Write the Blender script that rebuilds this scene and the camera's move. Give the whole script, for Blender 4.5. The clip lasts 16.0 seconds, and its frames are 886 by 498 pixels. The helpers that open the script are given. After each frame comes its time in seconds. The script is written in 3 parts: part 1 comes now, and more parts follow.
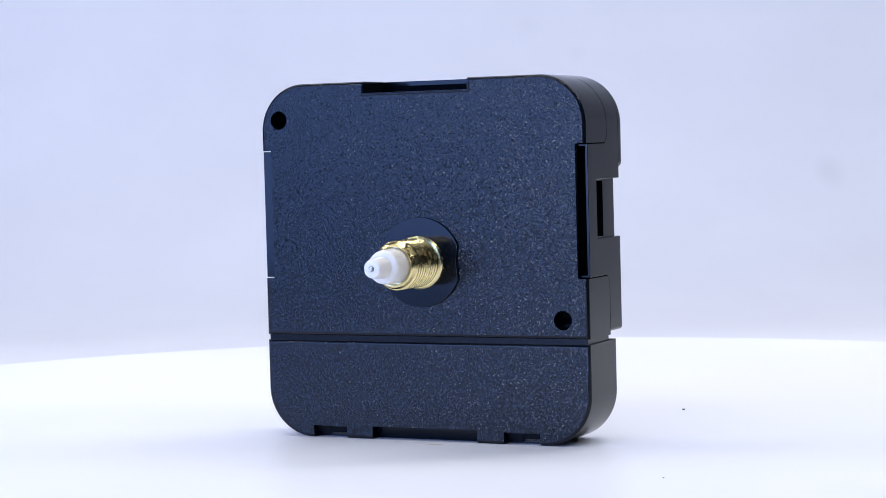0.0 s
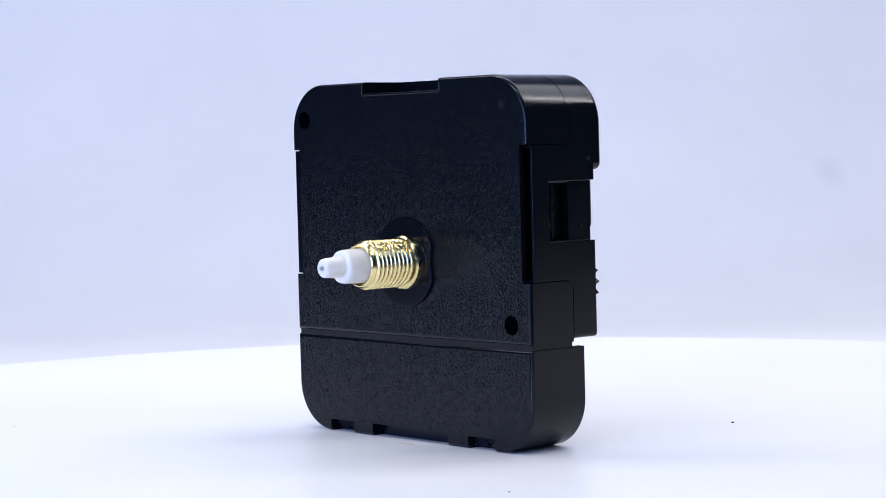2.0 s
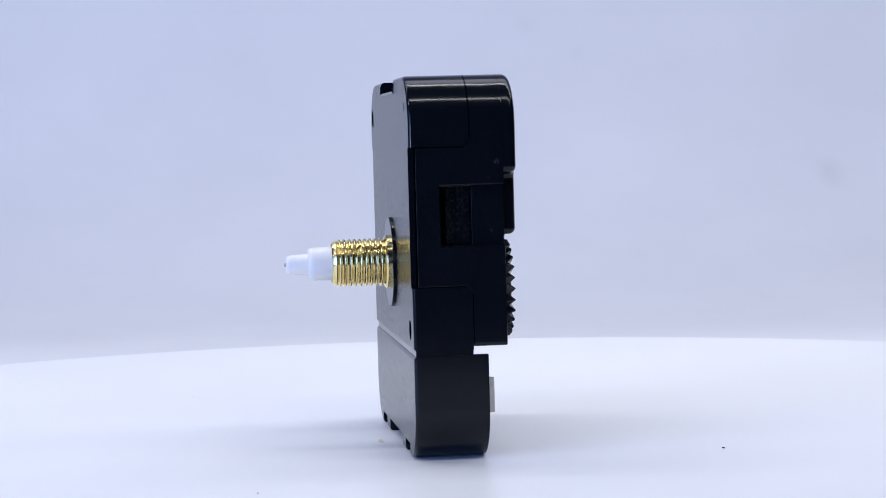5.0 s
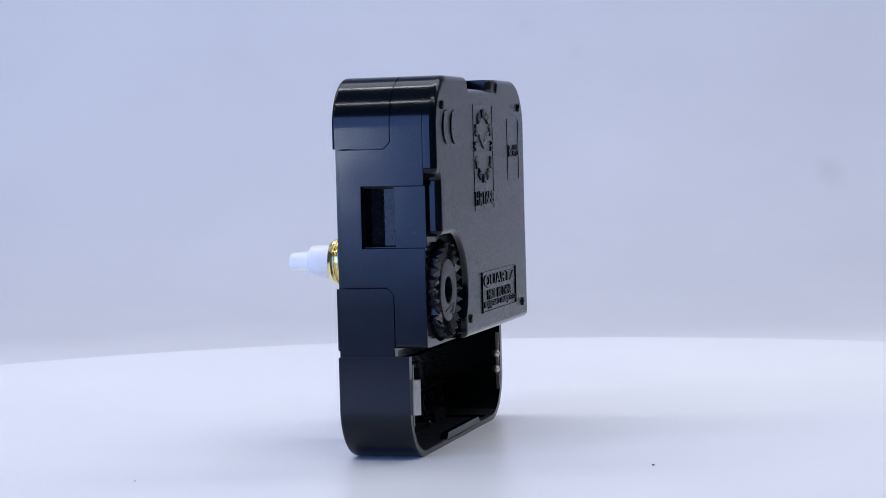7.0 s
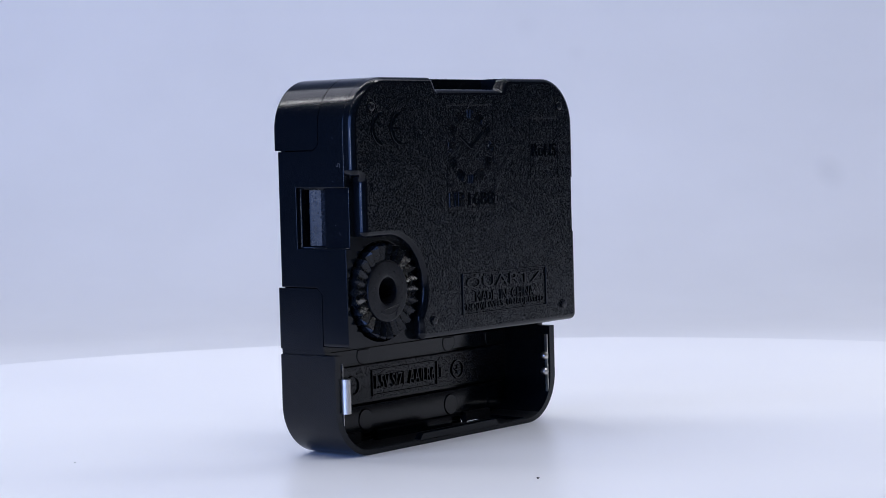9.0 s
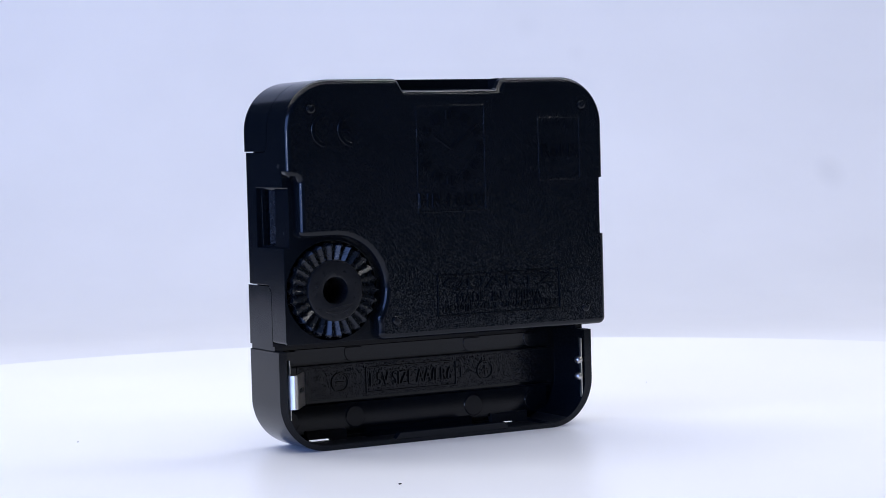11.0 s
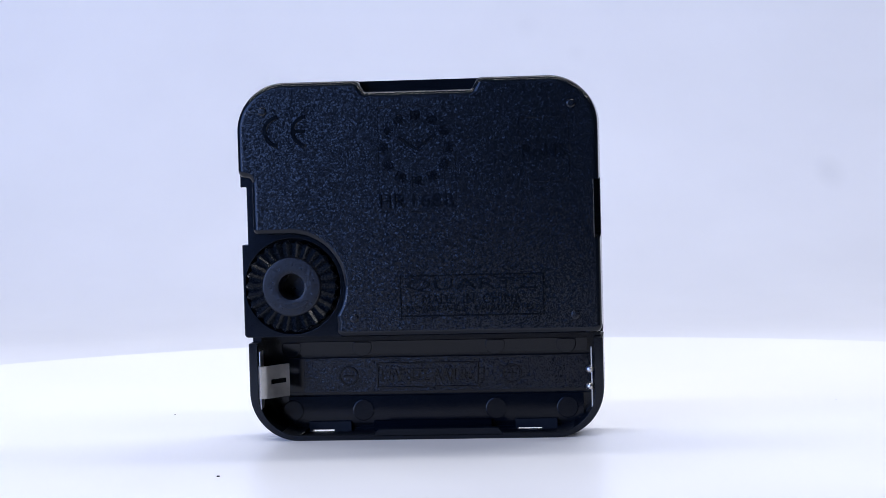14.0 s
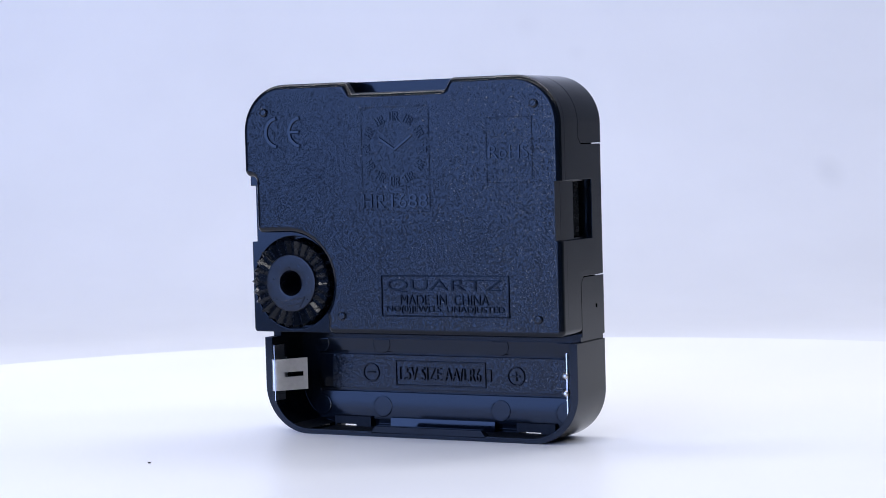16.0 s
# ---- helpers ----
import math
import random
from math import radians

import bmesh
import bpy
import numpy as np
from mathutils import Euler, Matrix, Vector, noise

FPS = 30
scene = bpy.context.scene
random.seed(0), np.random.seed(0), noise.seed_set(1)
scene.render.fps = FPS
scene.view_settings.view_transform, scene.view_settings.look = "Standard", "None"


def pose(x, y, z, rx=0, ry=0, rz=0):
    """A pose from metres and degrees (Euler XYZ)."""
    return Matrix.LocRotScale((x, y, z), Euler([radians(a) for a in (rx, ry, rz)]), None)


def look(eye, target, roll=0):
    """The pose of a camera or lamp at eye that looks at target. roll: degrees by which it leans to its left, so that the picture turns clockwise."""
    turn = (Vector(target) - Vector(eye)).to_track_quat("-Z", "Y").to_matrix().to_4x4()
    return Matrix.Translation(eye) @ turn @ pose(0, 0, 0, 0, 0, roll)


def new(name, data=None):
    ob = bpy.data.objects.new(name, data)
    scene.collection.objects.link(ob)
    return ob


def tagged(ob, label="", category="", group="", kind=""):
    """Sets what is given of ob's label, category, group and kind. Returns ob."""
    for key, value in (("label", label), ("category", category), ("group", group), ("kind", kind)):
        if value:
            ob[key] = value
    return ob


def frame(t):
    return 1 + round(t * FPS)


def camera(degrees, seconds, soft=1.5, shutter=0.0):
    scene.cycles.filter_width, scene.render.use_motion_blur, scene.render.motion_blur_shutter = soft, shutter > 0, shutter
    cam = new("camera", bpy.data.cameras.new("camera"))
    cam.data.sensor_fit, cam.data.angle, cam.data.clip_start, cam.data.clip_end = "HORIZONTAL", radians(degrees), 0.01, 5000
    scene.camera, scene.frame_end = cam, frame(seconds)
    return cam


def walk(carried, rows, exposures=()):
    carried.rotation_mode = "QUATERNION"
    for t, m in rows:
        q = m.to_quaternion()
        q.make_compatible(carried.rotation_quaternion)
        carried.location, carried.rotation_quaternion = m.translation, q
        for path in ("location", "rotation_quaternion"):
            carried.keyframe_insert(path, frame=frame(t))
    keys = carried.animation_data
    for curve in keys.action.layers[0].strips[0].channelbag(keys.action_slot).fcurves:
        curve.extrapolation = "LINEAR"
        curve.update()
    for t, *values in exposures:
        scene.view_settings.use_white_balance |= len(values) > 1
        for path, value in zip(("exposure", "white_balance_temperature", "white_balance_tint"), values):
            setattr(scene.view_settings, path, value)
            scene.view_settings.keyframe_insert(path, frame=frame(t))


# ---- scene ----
FOV = 23.637
cam = camera(FOV, 16.0, soft=0.9)
EYE = (0.0, -0.33961, 0.04687)
YAW, PITCH, ROLL = 0.296, 2.833, -1.535
target = (EYE[0] + math.sin(radians(YAW)) * math.cos(radians(PITCH)),
          EYE[1] + math.cos(radians(YAW)) * math.cos(radians(PITCH)),
          EYE[2] - math.sin(radians(PITCH)))
view = look(EYE, target, ROLL)
EXPOSURES = [(0.0, 0.0, 6550, 10), (2.1, 0.0, 6550, 10), (2.3, -0.18, 6500, 10), (4.0, -0.18, 6480, 10), (6.5, -0.38, 6370, 10), (8.0, -0.37, 6370, 10),
             (9.0, -0.34, 6420, 10), (9.8, -0.33, 6430, 10), (10.0, -0.21, 6490, 10), (12.3, 0.0, 6560, 10), (16.0, 0.0, 6550, 10)]
walk(cam, [(0.0, view), (16.0, view)], EXPOSURES)

# ---- light ----
world = bpy.data.worlds.new("studio_air")
scene.world = world
world.use_nodes = True
world.node_tree.nodes["Background"].inputs[0].default_value = (0.55, 0.68, 1.0, 1)
world.node_tree.nodes["Background"].inputs[1].default_value = 0.02


def strip_light(name, eye, target, w, h, watts, colour):
    d = bpy.data.lights.new(name, "AREA")
    d.shape, d.size, d.size_y, d.energy, d.color = "RECTANGLE", w, h, watts, colour
    ob = new(name, d)
    ob.matrix_world = look(eye, target)
    return ob


strip_light("led_strip_front", (0.03, -0.23, 0.46), (0.03, -0.02, 0), 1.30, 0.009, 2.08, (0.96, 0.96, 1.0))
strip_light("led_strip_rear", (0.03, 0.10, 0.46), (0.03, 0.12, 0), 1.30, 0.011, 2.26, (0.96, 0.965, 1.0))
strip_light("window_light", (-0.587, -0.587, 0.19), (0, 0, 0.03), 0.80, 0.44, 7.1, (0.225, 0.395, 1.0))
strip_light("bulb_light", (-0.482, -0.62, 0.05), (0, 0, 0.045), 0.11, 0.028, 0.36, (0.85, 0.91, 1.0))
# unseen fill lamp, added only to brighten the paper behind the turntable
strip_light("backdrop_fill", (0.03, 0.22, 0.46), (0.03, 0.31, -0.03), 1.1, 0.20, 2.18, (0.82, 0.85, 1.0))

# ---- materials ----


def nodes_of(name):
    m = bpy.data.materials.new(name)
    m.use_nodes = True
    t = m.node_tree
    return m, t.nodes, t.links, t.nodes["Principled BSDF"]


def noise_tex(n, l, scale, detail=3.0, rough=0.55):
    c = n.new("ShaderNodeTexCoord")
    x = n.new("ShaderNodeTexNoise")
    x.inputs["Scale"].default_value, x.inputs["Detail"].default_value = scale, detail
    x.inputs["Roughness"].default_value = rough
    l.new(c.outputs["Object"], x.inputs["Vector"])
    return x


def ramp(n, l, src, a, b, lo=0.35, hi=0.65):
    r = n.new("ShaderNodeMapRange")
    r.inputs["From Min"].default_value, r.inputs["From Max"].default_value = lo, hi
    r.inputs["To Min"].default_value, r.inputs["To Max"].default_value = a, b
    l.new(src, r.inputs["Value"])
    return r.outputs["Result"]


def mix_colour(n, l, fac, a, b):
    m = n.new("ShaderNodeMix")
    m.data_type = "RGBA"
    l.new(fac, m.inputs[0])
    m.inputs[6].default_value, m.inputs[7].default_value = (*a, 1), (*b, 1)
    return m.outputs[2]


def bump(n, l, height, strength, distance, into, base=None):
    b = n.new("ShaderNodeBump")
    b.inputs["Strength"].default_value, b.inputs["Distance"].default_value = strength, distance
    l.new(height, b.inputs["Height"])
    if base:
        l.new(base, b.inputs["Normal"])
    l.new(b.outputs["Normal"], into)
    return b.outputs["Normal"]


def plastic(name, dark, light, rough, grain=0.0, grain_scale=3500.0, wear=0.05, spec=0.31):
    m, n, l, p = nodes_of(name)
    big = noise_tex(n, l, 90.0, 4.0)
    fine = noise_tex(n, l, 1500.0, 3.0, 0.6)
    l.new(mix_colour(n, l, ramp(n, l, big.outputs[0], 0, 1), dark, light), p.inputs["Base Color"])
    l.new(ramp(n, l, fine.outputs[0], rough - wear, rough + wear), p.inputs["Roughness"])
    p.inputs["IOR"].default_value = 1.5
    p.inputs["Specular IOR Level"].default_value = spec
    if grain:
        # tiny facets, each tilted a little its own way
        c = n.new("ShaderNodeTexCoord")
        v = n.new("ShaderNodeTexVoronoi")
        v.inputs["Scale"].default_value = grain_scale
        l.new(c.outputs["Object"], v.inputs["Vector"])
        def vec(op, a, b):
            q = n.new("ShaderNodeVectorMath")
            q.operation = op
            l.new(a, q.inputs[0])
            if isinstance(b, tuple):
                q.inputs[1].default_value = b
            else:
                l.new(b, q.inputs[1])
            return q.outputs[0]

        # most lean slightly, a few strongly
        d = vec("SUBTRACT", v.outputs["Color"], (0.5, 0.5, 0.5))
        lean = vec("ADD", vec("MULTIPLY", vec("MULTIPLY", d, d), (2 * grain,) * 3), (grain,) * 3)
        tilt = vec("MULTIPLY", d, lean)
        geo = n.new("ShaderNodeNewGeometry")
        add = n.new("ShaderNodeVectorMath")
        l.new(geo.outputs["Normal"], add.inputs[0])
        l.new(tilt, add.inputs[1])
        unit = n.new("ShaderNodeVectorMath")
        unit.operation = "NORMALIZE"
        l.new(add.outputs[0], unit.inputs[0])
        l.new(unit.outputs[0], p.inputs["Normal"])
    else:
        # the slight waviness of moulded plastic
        soft = noise_tex(n, l, 110.0, 1.0)
        bump(n, l, soft.outputs[0], 0.09, 0.0003, p.inputs["Normal"])
    return m


def metal(name, colour, rough, spread=0.08):
    m, n, l, p = nodes_of(name)
    p.inputs["Metallic"].default_value = 1.0
    f = noise_tex(n, l, 700.0, 4.0)
    l.new(mix_colour(n, l, ramp(n, l, f.outputs[0], 0, 1), tuple(c * 0.85 for c in colour), colour), p.inputs["Base Color"])
    l.new(ramp(n, l, f.outputs[0], rough - spread, rough + spread), p.inputs["Roughness"])
    bump(n, l, f.outputs[0], 0.03, 0.0001, p.inputs["Normal"])
    return m


SMOOTH = plastic("black_glossy_plastic", (0.0026, 0.0042, 0.0068), (0.0036, 0.0054, 0.0086), 0.14, wear=0.012, spec=0.25)
POLISH = plastic("black_polished_plastic", (0.0026, 0.0042, 0.0068), (0.0036, 0.0054, 0.0086), 0.085, wear=0.01)
GRAIN = plastic("black_grained_plastic", (0.0026, 0.0042, 0.0068), (0.0036, 0.0054, 0.0086), 0.20, 0.15, 6400.0, spec=0.265)
SATIN = plastic("black_satin_plastic", (0.003, 0.0040, 0.0064), (0.0042, 0.0054, 0.0084), 0.32, 0.12, 6000.0)
SEMI = plastic("black_moulded_plastic", (0.0026, 0.0042, 0.0068), (0.0036, 0.0054, 0.0086), 0.25)
MATTE = plastic("black_matte_plastic", (0.0026, 0.0042, 0.0068), (0.0036, 0.0054, 0.0086), 0.65)
BRASS = metal("yellow_brass", (0.93, 0.78, 0.38), 0.24)
STEEL = metal("tinned_steel", (0.62, 0.60, 0.57), 0.36)


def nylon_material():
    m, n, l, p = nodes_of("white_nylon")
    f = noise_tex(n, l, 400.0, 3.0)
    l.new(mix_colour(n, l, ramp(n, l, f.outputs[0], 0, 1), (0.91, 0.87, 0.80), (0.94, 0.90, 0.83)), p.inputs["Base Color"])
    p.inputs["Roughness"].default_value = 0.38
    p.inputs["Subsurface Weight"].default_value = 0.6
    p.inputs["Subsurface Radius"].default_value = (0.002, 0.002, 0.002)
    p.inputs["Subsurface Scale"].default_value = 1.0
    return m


def white_sheet(name, a, b, rough, stains=()):
    m, n, l, p = nodes_of(name)
    big = noise_tex(n, l, 9.0, 4.0)
    fine = noise_tex(n, l, 900.0, 3.0)
    colour = mix_colour(n, l, ramp(n, l, big.outputs[0], 0, 1), a, b)
    for (x, z), radius, depth in stains:
        g = n.new("ShaderNodeNewGeometry")
        d = n.new("ShaderNodeVectorMath")
        d.operation = "DISTANCE"
        flat = n.new("ShaderNodeVectorMath")
        flat.operation = "MULTIPLY"
        flat.inputs[1].default_value = (1, 0, 1)
        l.new(g.outputs["Position"], flat.inputs[0])
        l.new(flat.outputs[0], d.inputs[0])
        d.inputs[1].default_value = (x, 0, z)
        m2 = n.new("ShaderNodeMix")
        m2.data_type, m2.blend_type = "RGBA", "MULTIPLY"
        l.new(ramp(n, l, d.outputs["Value"], depth, 0.0, radius * 0.3, radius * 1.3), m2.inputs[0])
        l.new(colour, m2.inputs[6])
        m2.inputs[7].default_value = (0.5, 0.52, 0.55, 1)
        colour = m2.outputs[2]
    l.new(colour, p.inputs["Base Color"])
    l.new(ramp(n, l, big.outputs[0], rough - 0.06, rough + 0.06), p.inputs["Roughness"])
    bump(n, l, fine.outputs[0], 0.05, 0.0001, p.inputs["Normal"])
    return m


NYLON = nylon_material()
TABLE = white_sheet("white_acrylic_top", (0.80, 0.81, 0.84), (0.84, 0.85, 0.87), 0.35)
PAPER = white_sheet("white_backdrop_paper", (0.76, 0.77, 0.80), (0.80, 0.81, 0.84), 0.8,
                    (((0.178, 0.030), 0.0065, 0.14), ((0.048, 0.102), 0.006, 0.05), ((0.070, 0.088), 0.004, 0.05)))
ROOM = white_sheet("grey_studio_wall", (0.025, 0.026, 0.03), (0.035, 0.036, 0.04), 0.8)
SPECK = plastic("dark_grit", (0.02, 0.02, 0.02), (0.05, 0.045, 0.04), 0.7)
SCUFF = plastic("whitish_scuffed_plastic", (0.05, 0.055, 0.065), (0.12, 0.125, 0.135), 0.6)
SMEAR = plastic("yellowish_glue_mark", (0.62, 0.58, 0.45), (0.70, 0.67, 0.56), 0.5)

# ---- mesh helpers: lengths in millimetres, u to the right seen from the shaft side, y to the back, z up ----
MM = 0.001


def rounded_path(corners, n=8):
    """A closed outline from corners (u, z, radius)."""
    out, k = [], len(corners)
    for i in range(k):
        p = Vector(corners[i][:2])
        a, b = Vector(corners[i - 1][:2]) - p, Vector(corners[(i + 1) % k][:2]) - p
        r = corners[i][2]
        if r <= 0:
            out.append(p)
            continue
        a.normalize(), b.normalize()
        half = a.angle(b) / 2
        d = r / math.tan(half)
        c = p + (a + b).normalized() * (r / math.sin(half))
        s, e = p + a * d - c, p + b * d - c
        turn = s.angle_signed(e)
        m = max(2, round(n * abs(turn) / (math.pi / 2)))
        for j in range(m + 1):
            w = -turn * j / m
            out.append(c + Vector((s.x * math.cos(w) - s.y * math.sin(w), s.x * math.sin(w) + s.y * math.cos(w))))
    return out


def circle(cu, cz, r, n=32, start=0.0):
    return [Vector((cu + r * math.cos(start + 2 * math.pi * i / n), cz + r * math.sin(start + 2 * math.pi * i / n))) for i in range(n)]


def inset(pts, d):
    """Each point moved inwards by d along the mitre."""
    area = sum(pts[i - 1].x * pts[i].y - pts[i].x * pts[i - 1].y for i in range(len(pts)))
    s, out = (1 if area > 0 else -1), []
    for i, p in enumerate(pts):
        a, b = (p - pts[i - 1]).normalized(), (pts[(i + 1) % len(pts)] - p).normalized()
        na, nb = Vector((-a.y, a.x)) * s, Vector((-b.y, b.x)) * s
        m = na + nb
        m = m / max(0.4, m.dot(na)) if m.length > 1e-6 else na
        out.append(p + m * d)
    return out


def loft(bm, pts, levels):
    """A closed body through levels (y, inset), from front to back."""
    rings = [[bm.verts.new((q.x, y, q.y)) for q in (inset(pts, d) if d else pts)] for y, d in levels]
    n = len(pts)
    faces = [bm.faces.new(rings[0]), bm.faces.new(rings[-1][::-1])]
    for a, b in zip(rings, rings[1:]):
        faces += [bm.faces.new((a[i], b[i], b[(i + 1) % n], a[(i + 1) % n])) for i in range(n)]
    bmesh.ops.recalc_face_normals(bm, faces=faces)
    return bm


def fillet(y, r, out, steps=6):
    """Levels of a rounded edge: out=+1 closes towards larger y, -1 opens from the front."""
    lv = []
    for i in range(steps + 1):
        w = math.pi / 2 * i / steps
        lv.append((y - out * r * (1 - math.sin(w)), r * (1 - math.cos(w))))
    return lv if out > 0 else lv[::-1]


def block(bm, u0, u1, y0, y1, z0, z1):
    return loft(bm, [Vector((u0, z0)), Vector((u1, z0)), Vector((u1, z1)), Vector((u0, z1))], [(y0, 0), (y1, 0)])


def lathe(bm, profile, cu, cz, n=40):
    """A body turned about the y axis at (cu, cz): profile of (y, r); r = 0 closes."""
    rings = []
    for y, r in profile:
        if r <= 1e-6:
            rings.append([bm.verts.new((cu, y, cz))])
        else:
            rings.append([bm.verts.new((cu + r * math.cos(2 * math.pi * i / n), y, cz + r * math.sin(2 * math.pi * i / n))) for i in range(n)])
    faces = []
    for a, b in zip(rings, rings[1:]):
        for i in range(n):
            j = (i + 1) % n
            if len(a) == 1 and len(b) == 1:
                continue
            if len(a) == 1:
                faces.append(bm.faces.new((a[0], b[i], b[j])))
            elif len(b) == 1:
                faces.append(bm.faces.new((a[i], b[0], a[j])))
            else:
                faces.append(bm.faces.new((a[i], b[i], b[j], a[j])))
    bmesh.ops.recalc_face_normals(bm, faces=faces)
    return bm


def mesh_from(bm, name):
    me = bpy.data.meshes.new(name)
    bm.to_mesh(me)
    bm.free()
    return me


def carved(name, bm, cutters=(), bevel=0.0, segments=2, butt=None):
    """bm minus each cutter, with its edges rounded: a finished mesh in millimetres."""
    ob = new(name, mesh_from(bm, name))
    temps = []
    for c in cutters:
        t = new("cutter", mesh_from(c, "cutter"))
        temps.append(t)
        m = ob.modifiers.new("cut", "BOOLEAN")
        m.operation, m.object, m.solver = "DIFFERENCE", t, "EXACT"
    if bevel and butt is None:
        m = ob.modifiers.new("edge", "BEVEL")
        m.width, m.segments, m.limit_method, m.angle_limit = bevel, segments, "ANGLE", radians(38)
        m.use_clamp_overlap = True
    dg = bpy.context.evaluated_depsgraph_get()
    me = bpy.data.meshes.new_from_object(ob.evaluated_get(dg))
    me.name = name
    if bevel and butt is not None:
        # round all but the edges that butt against the next piece
        b = bmesh.new()
        b.from_mesh(me)
        edges = [e for e in b.edges if e.is_manifold and e.calc_face_angle(0) > radians(38) and not all(abs(v.co.y - butt) < 0.02 for v in e.verts)]
        bmesh.ops.bevel(b, geom=edges, offset=bevel, segments=segments, profile=0.5, affect="EDGES", clamp_overlap=True)
        b.to_mesh(me)
        b.free()
    for o in (ob, *temps):
        d = o.data
        bpy.data.objects.remove(o)
        bpy.data.meshes.remove(d)
    return me


def finish(me, materials, pick=None, smooth=35):
    me.transform(Matrix.Scale(MM, 4))
    me.materials.clear()
    for m in materials:
        me.materials.append(m)
    if pick:
        for p in me.polygons:
            p.material_index = pick(p.center / MM, p.normal)
    else:
        for p in me.polygons:
            p.material_index = 0
    me.shade_smooth()
    # corner normals: broad faces stay flat, only the small ones between them turn
    around = {v.index: [] for v in me.vertices}
    limit = math.cos(radians(smooth))
    for p in me.polygons:
        for v in p.vertices:
            around[v].append((p.normal.copy(), p.area))
    normals = []
    for p in me.polygons:
        for v in p.vertices:
            total = Vector((0, 0, 0))
            for n, area in around[v]:
                if n.dot(p.normal) > limit:
                    total += n * area
            normals.append(total.normalized() if total.length > 0 else p.normal.copy())
    me.normals_split_custom_set(normals)
    return me


def part(name, me, parent, label=""):
    ob = new(name, me)
    ob.parent = parent
    if label:
        ob["label"] = label
    return ob


def flat(name, bm, material, parent, label=""):
    me = finish(mesh_from(bm, name), [material], None, 1)
    return part(name, me, parent, label)


def simple(name, bm, material, parent, label="", smooth=35):
    return part(name, finish(mesh_from(bm, name), [material], None, smooth), parent, label)


# ---- studio ----
def sheet_object(name, bm, material, label, category):
    me = mesh_from(bm, name)
    me.materials.append(material)
    me.shade_smooth()
    me.set_sharp_from_angle(angle=radians(40))
    return tagged(new(name, me), label, category, kind="structure")


def box_m(bm, x0, x1, y0, y1, z0, z1):
    return bmesh.ops.create_cube(bm, size=1, matrix=Matrix.Translation(((x0 + x1) / 2, (y0 + y1) / 2, (z0 + z1) / 2)) @ Matrix.Diagonal((x1 - x0, y1 - y0, z1 - z0, 1)))


def studio():
    # sweep of paper: flat on the table, then curving up behind
    prof, r = [], 0.25
    prof += [(-0.10, 0.0), (0.45, 0.0)]
    for i in range(1, 13):
        w = math.pi / 2 * i / 12
        prof.append((0.45 + r * math.sin(w), r * (1 - math.cos(w))))
    prof.append((0.70, 1.5))
    bm = bmesh.new()
    rows = [[bm.verts.new((x, y, z - 0.022)) for y, z in prof] for x in (-0.53, 1.30)]
    low = [[bm.verts.new((x, y + 0.004 * (i > 1), z - 0.026)) for i, (y, z) in enumerate(prof)] for x in (-0.53, 1.30)]
    for i in range(len(prof) - 1):
        bm.faces.new((rows[0][i], rows[1][i], rows[1][i + 1], rows[0][i + 1]))
        bm.faces.new((low[0][i], low[0][i + 1], low[1][i + 1], low[1][i]))
    sheet_object("backdrop", bm, PAPER, "smooth white paper sweep curving up behind the turntable", "backdrop")
    for name, b in (("floor", (-2, 2, -2, 2, -0.82, -0.80)), ("ceiling", (-2, 2, -2, 2, 1.7, 1.72)),
                    ("wall_north", (-2, 2, 2, 2.1, -0.8, 1.7)), ("wall_south", (-2, 2, -2.1, -2, -0.8, 1.7)),
                    ("wall_east", (2, 2.1, -2, 2, -0.8, 1.7)), ("wall_west", (-2.1, -2, -2, 2, -0.8, 1.7))):
        bm = bmesh.new()
        box_m(bm, *b)
        sheet_object(name, bm, ROOM, "plain grey studio " + name.split("_")[0], name.split("_")[0])
    bm = bmesh.new()
    box_m(bm, -1.2, 1.4, -0.9, 0.85, -0.06, -0.03)
    sheet_object("table_top", bm, ROOM, "plain grey work table under the paper", "table")


